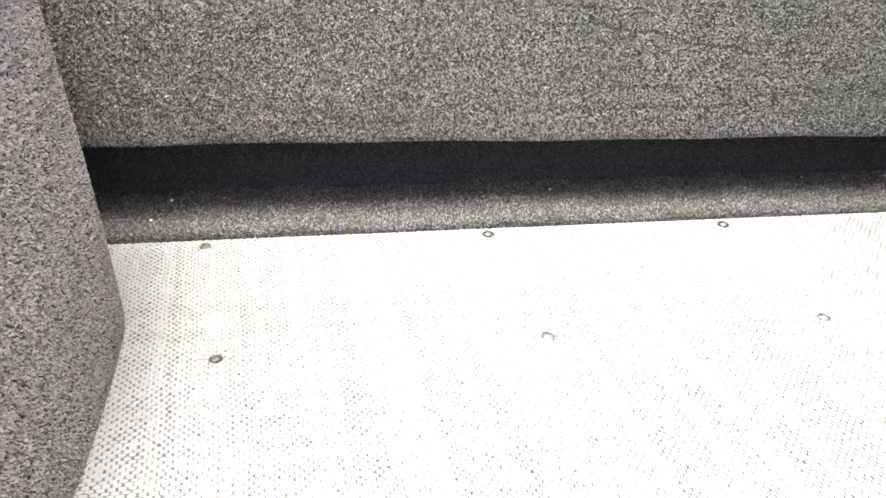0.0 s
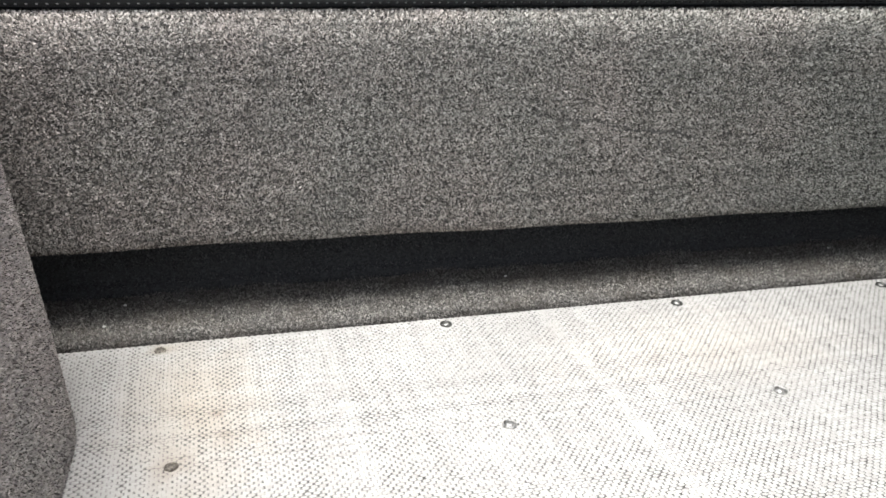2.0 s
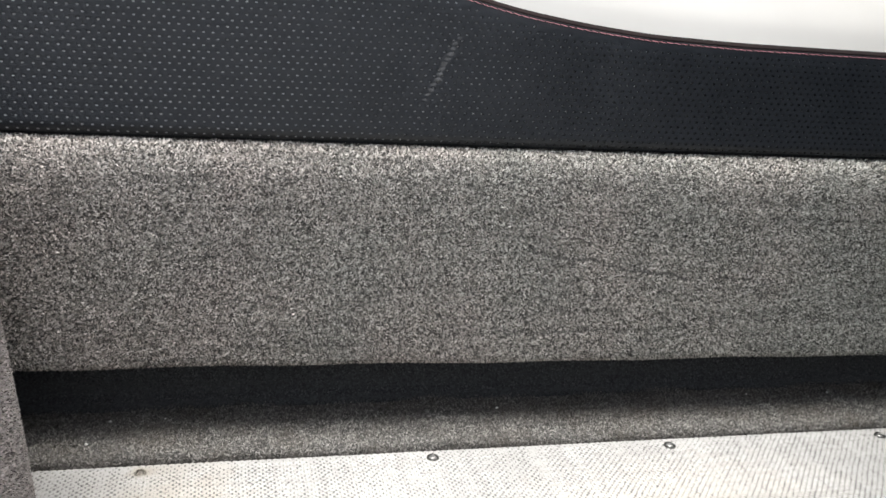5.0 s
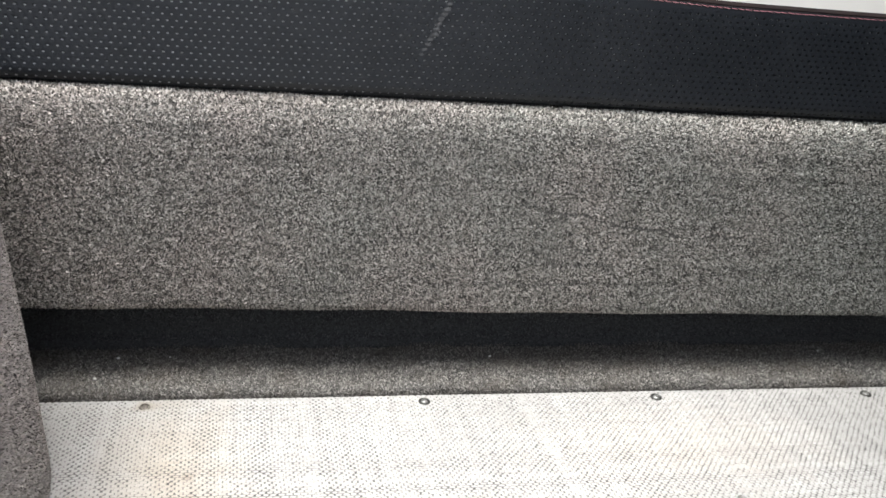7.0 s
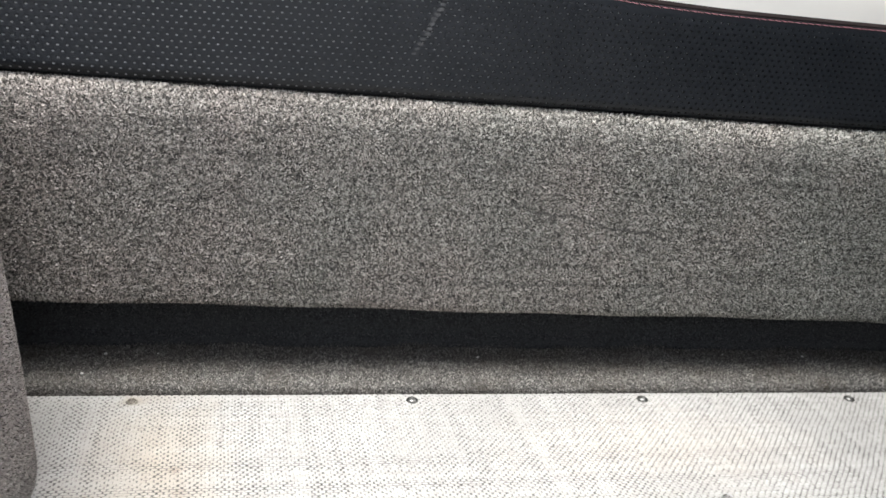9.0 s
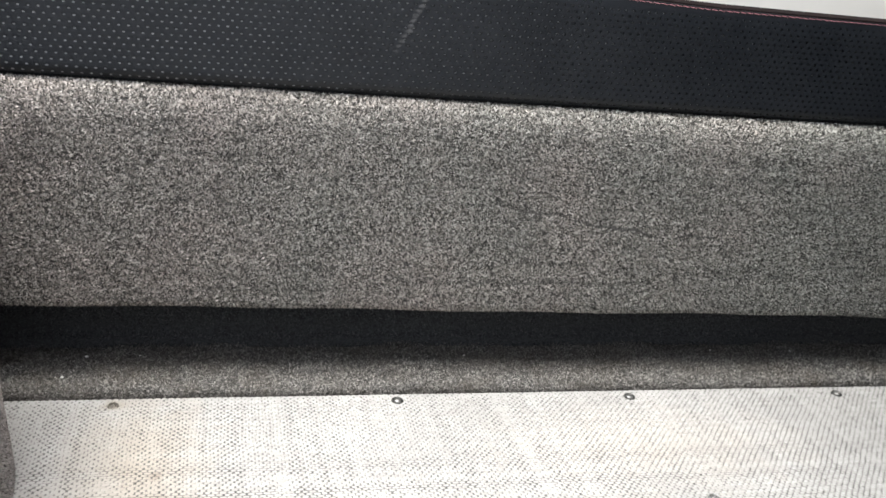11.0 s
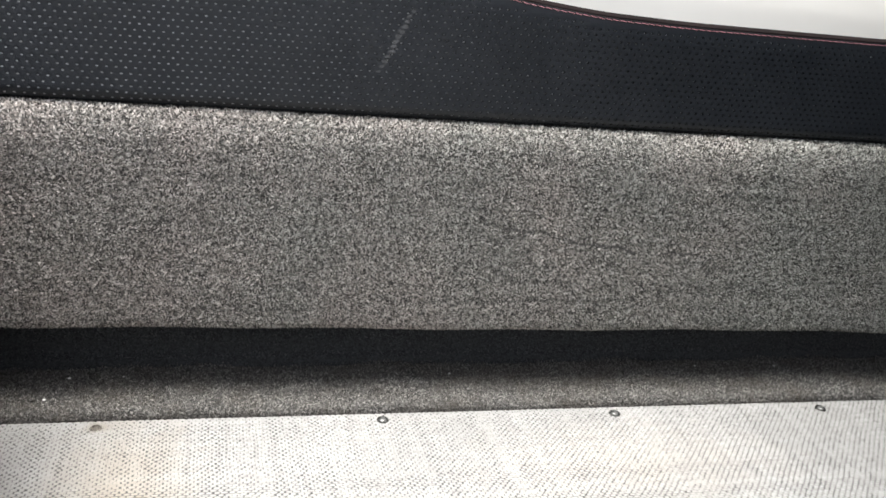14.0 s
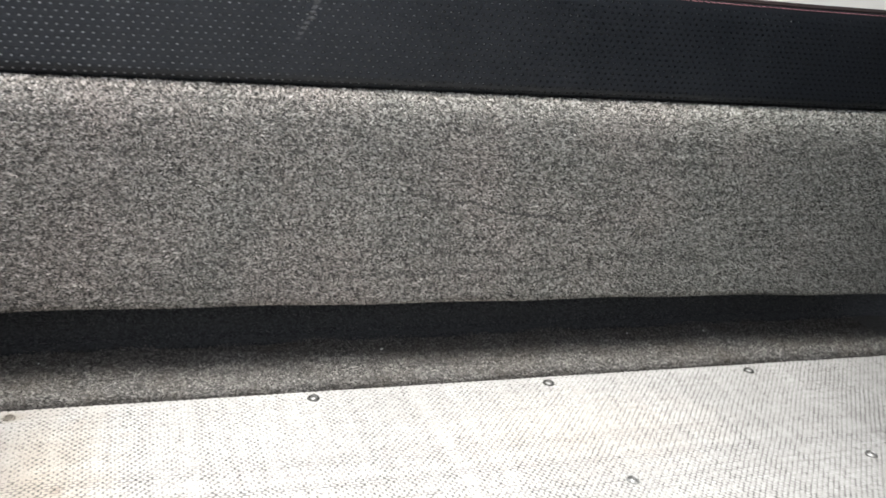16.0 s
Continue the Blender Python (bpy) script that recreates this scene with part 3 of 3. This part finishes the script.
bmesh.ops.create_grid(bm, x_segments=2, y_segments=2, size=0.5)
for v in bm.verts:
    v.co = Vector((0.53 + v.co.x * 1.36, -0.222 + v.co.y * 0.470, 0.0002))
part("underlay", bm, UNDERLAY, floor, "dark gaps between the yarns")
weave("woven_yarn", -0.14, 1.20, -0.455, 0.0165, floor, 4)

# ---- carpet pile ----
rng = np.random.default_rng(5)
n = 250000
x, s = rng.uniform(-0.16, 1.12, n), rng.uniform(0.10, 0.97, n)
pos, nrm = section_samples(lambda q: panel_front(q), x, s)
# shallow lines where the pile is pressed down: ends in x and z, depth
for x0, z0, x1, z1, deep in ((0.406, 0.224, 0.495, 0.210, 0.0016), (0.485, 0.211, 0.604, 0.192, 0.0020), (0.604, 0.196, 0.703, 0.189, 0.0014),
                             (0.661, 0.250, 0.716, 0.286, 0.0010), (0.334, 0.133, 0.523, 0.134, 0.0012), (0.722, 0.144, 0.899, 0.140, 0.0010), (0.204, 0.188, 0.315, 0.184, 0.0008)):
    f = (pos[:, 0] - x0) / (x1 - x0)
    off = pos[:, 2] - (z0 + (z1 - z0) * f + 0.0018 * np.sin(pos[:, 0] * 70) + 0.001 * np.sin(pos[:, 0] * 190 + 1))
    share = np.clip(np.minimum(f, 1 - f) * 5, 0, 1) * np.exp(-(off / 0.0024) ** 2)
    pos = pos - nrm * (deep * share)[:, None]
# longer, looser loops along the rounded top edge
shag = 0.0029 * (1 + 0.75 * np.exp(-((s - 0.925) / 0.025) ** 2))[:, None]
pile("carpet_surface", pos, nrm, np.tile((1.0, 0.0, 0.0), (n, 1)), shag, panel, rng, PILE)

n = 80000
x, s = rng.uniform(-0.16, 1.12, n), rng.uniform(0.03, 0.66, n) ** 1.25
ledge_open = lambda q: ledge_section(q)[:-2]
pos, nrm = section_samples(ledge_open, x, s)
pile("carpet_surface", pos, nrm, np.tile((1.0, 0.0, 0.0), (n, 1)), 0.0029, ledge, rng, SHADED_LEDGE)

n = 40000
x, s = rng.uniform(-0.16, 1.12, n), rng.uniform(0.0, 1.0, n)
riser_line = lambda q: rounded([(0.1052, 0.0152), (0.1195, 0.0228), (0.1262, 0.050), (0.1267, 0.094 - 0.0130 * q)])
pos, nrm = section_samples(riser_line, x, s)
pile("riser_surface", pos, nrm, np.tile((1.0, 0.0, 0.0), (n, 1)), 0.0025, ledge, rng, RISER_PILE)

n = 85000
y, z = rng.uniform(-0.45, -0.01, n), rng.uniform(0.0, 0.376, n)
e = 1e-3
fx = bulkhead_face(y, z)
gy_ = (bulkhead_face(y + e, z) - bulkhead_face(y - e, z)) / (2 * e)
gz_ = (bulkhead_face(y, z + e) - bulkhead_face(y, z - e)) / (2 * e)
nrm = np.column_stack([np.ones(n), -gy_, -gz_])
nrm /= np.linalg.norm(nrm, axis=1)[:, None]
pile("carpet_surface", np.column_stack([fx, y, z]), nrm, np.tile((0.0, 1.0, 0.0), (n, 1)), 0.0032, bulkhead, rng, BULKHEAD_PILE)


# ---- stitches and scuffs of the pad ----
def stitch_mesh():
    bm = bmesh.new()
    bmesh.ops.create_cube(bm, size=1.0)
    bmesh.ops.subdivide_edges(bm, edges=[ed for ed in bm.edges if abs(ed.verts[0].co.x - ed.verts[1].co.x) > 0.5], cuts=2)
    for v in bm.verts:
        taper = 1.0 if abs(v.co.x) < 0.3 else 0.55
        v.co = Vector((v.co.x * 0.0076, v.co.y * 0.0010 * taper - (0.0004 if taper == 1.0 else 0.0), v.co.z * 0.00060 * taper))
    me = bpy.data.meshes.new("stitch")
    bm.to_mesh(me)
    bm.free()
    me.materials.append(THREAD)
    return me


stitch_data = stitch_mesh()
x = 0.16
while x < 1.25:
    slope = (pad_top(x + 0.004) - pad_top(x - 0.004)) / 0.008
    ob = new("stitch", stitch_data)
    ob.parent = bolster
    ob.matrix_basis = pose(x, 0.0442, pad_top(x) - 0.0095, 0, -math.degrees(math.atan(slope)) + 6, 0)
    x += 0.0085 / math.hypot(1, slope)

srng = random.Random(11)
for k in range(13):
    f = k / 12
    cx, cz = 0.3045 + (0.2745 - 0.3045) * f + srng.uniform(-0.0012, 0.0012), 0.441 + (0.3795 - 0.441) * f
    big = 0.35 + 0.65 * math.sin(math.pi * min(1, 0.12 + 0.76 * f)) ** 0.8
    bm = bmesh.new()
    ring = []
    for q in range(9):
        a = 2 * math.pi * q / 9
        r = srng.uniform(0.65, 1.15) * big
        ring.append((cx + 0.0042 * r * math.cos(a) + 0.0006 * math.sin(a), cz + 0.0024 * r * math.sin(a)))

    def y_at(zz):
        return float(pad_depth(cx, zz))

    outer = [bm.verts.new((px, y_at(pz) - 0.0001, pz)) for px, pz in ring]
    inner = [bm.verts.new((cx + (px - cx) * 0.6, y_at(pz) - 0.0002, cz + (pz - cz) * 0.6)) for px, pz in ring]
    for q in range(9):
        bm.faces.new((outer[q], outer[(q + 1) % 9], inner[(q + 1) % 9], inner[q]))
    bm.faces.new(inner)
    bmesh.ops.recalc_face_normals(bm, faces=bm.faces)
    part("scuff_mark", bm, SCUFF, bolster, "pale grey scuff")


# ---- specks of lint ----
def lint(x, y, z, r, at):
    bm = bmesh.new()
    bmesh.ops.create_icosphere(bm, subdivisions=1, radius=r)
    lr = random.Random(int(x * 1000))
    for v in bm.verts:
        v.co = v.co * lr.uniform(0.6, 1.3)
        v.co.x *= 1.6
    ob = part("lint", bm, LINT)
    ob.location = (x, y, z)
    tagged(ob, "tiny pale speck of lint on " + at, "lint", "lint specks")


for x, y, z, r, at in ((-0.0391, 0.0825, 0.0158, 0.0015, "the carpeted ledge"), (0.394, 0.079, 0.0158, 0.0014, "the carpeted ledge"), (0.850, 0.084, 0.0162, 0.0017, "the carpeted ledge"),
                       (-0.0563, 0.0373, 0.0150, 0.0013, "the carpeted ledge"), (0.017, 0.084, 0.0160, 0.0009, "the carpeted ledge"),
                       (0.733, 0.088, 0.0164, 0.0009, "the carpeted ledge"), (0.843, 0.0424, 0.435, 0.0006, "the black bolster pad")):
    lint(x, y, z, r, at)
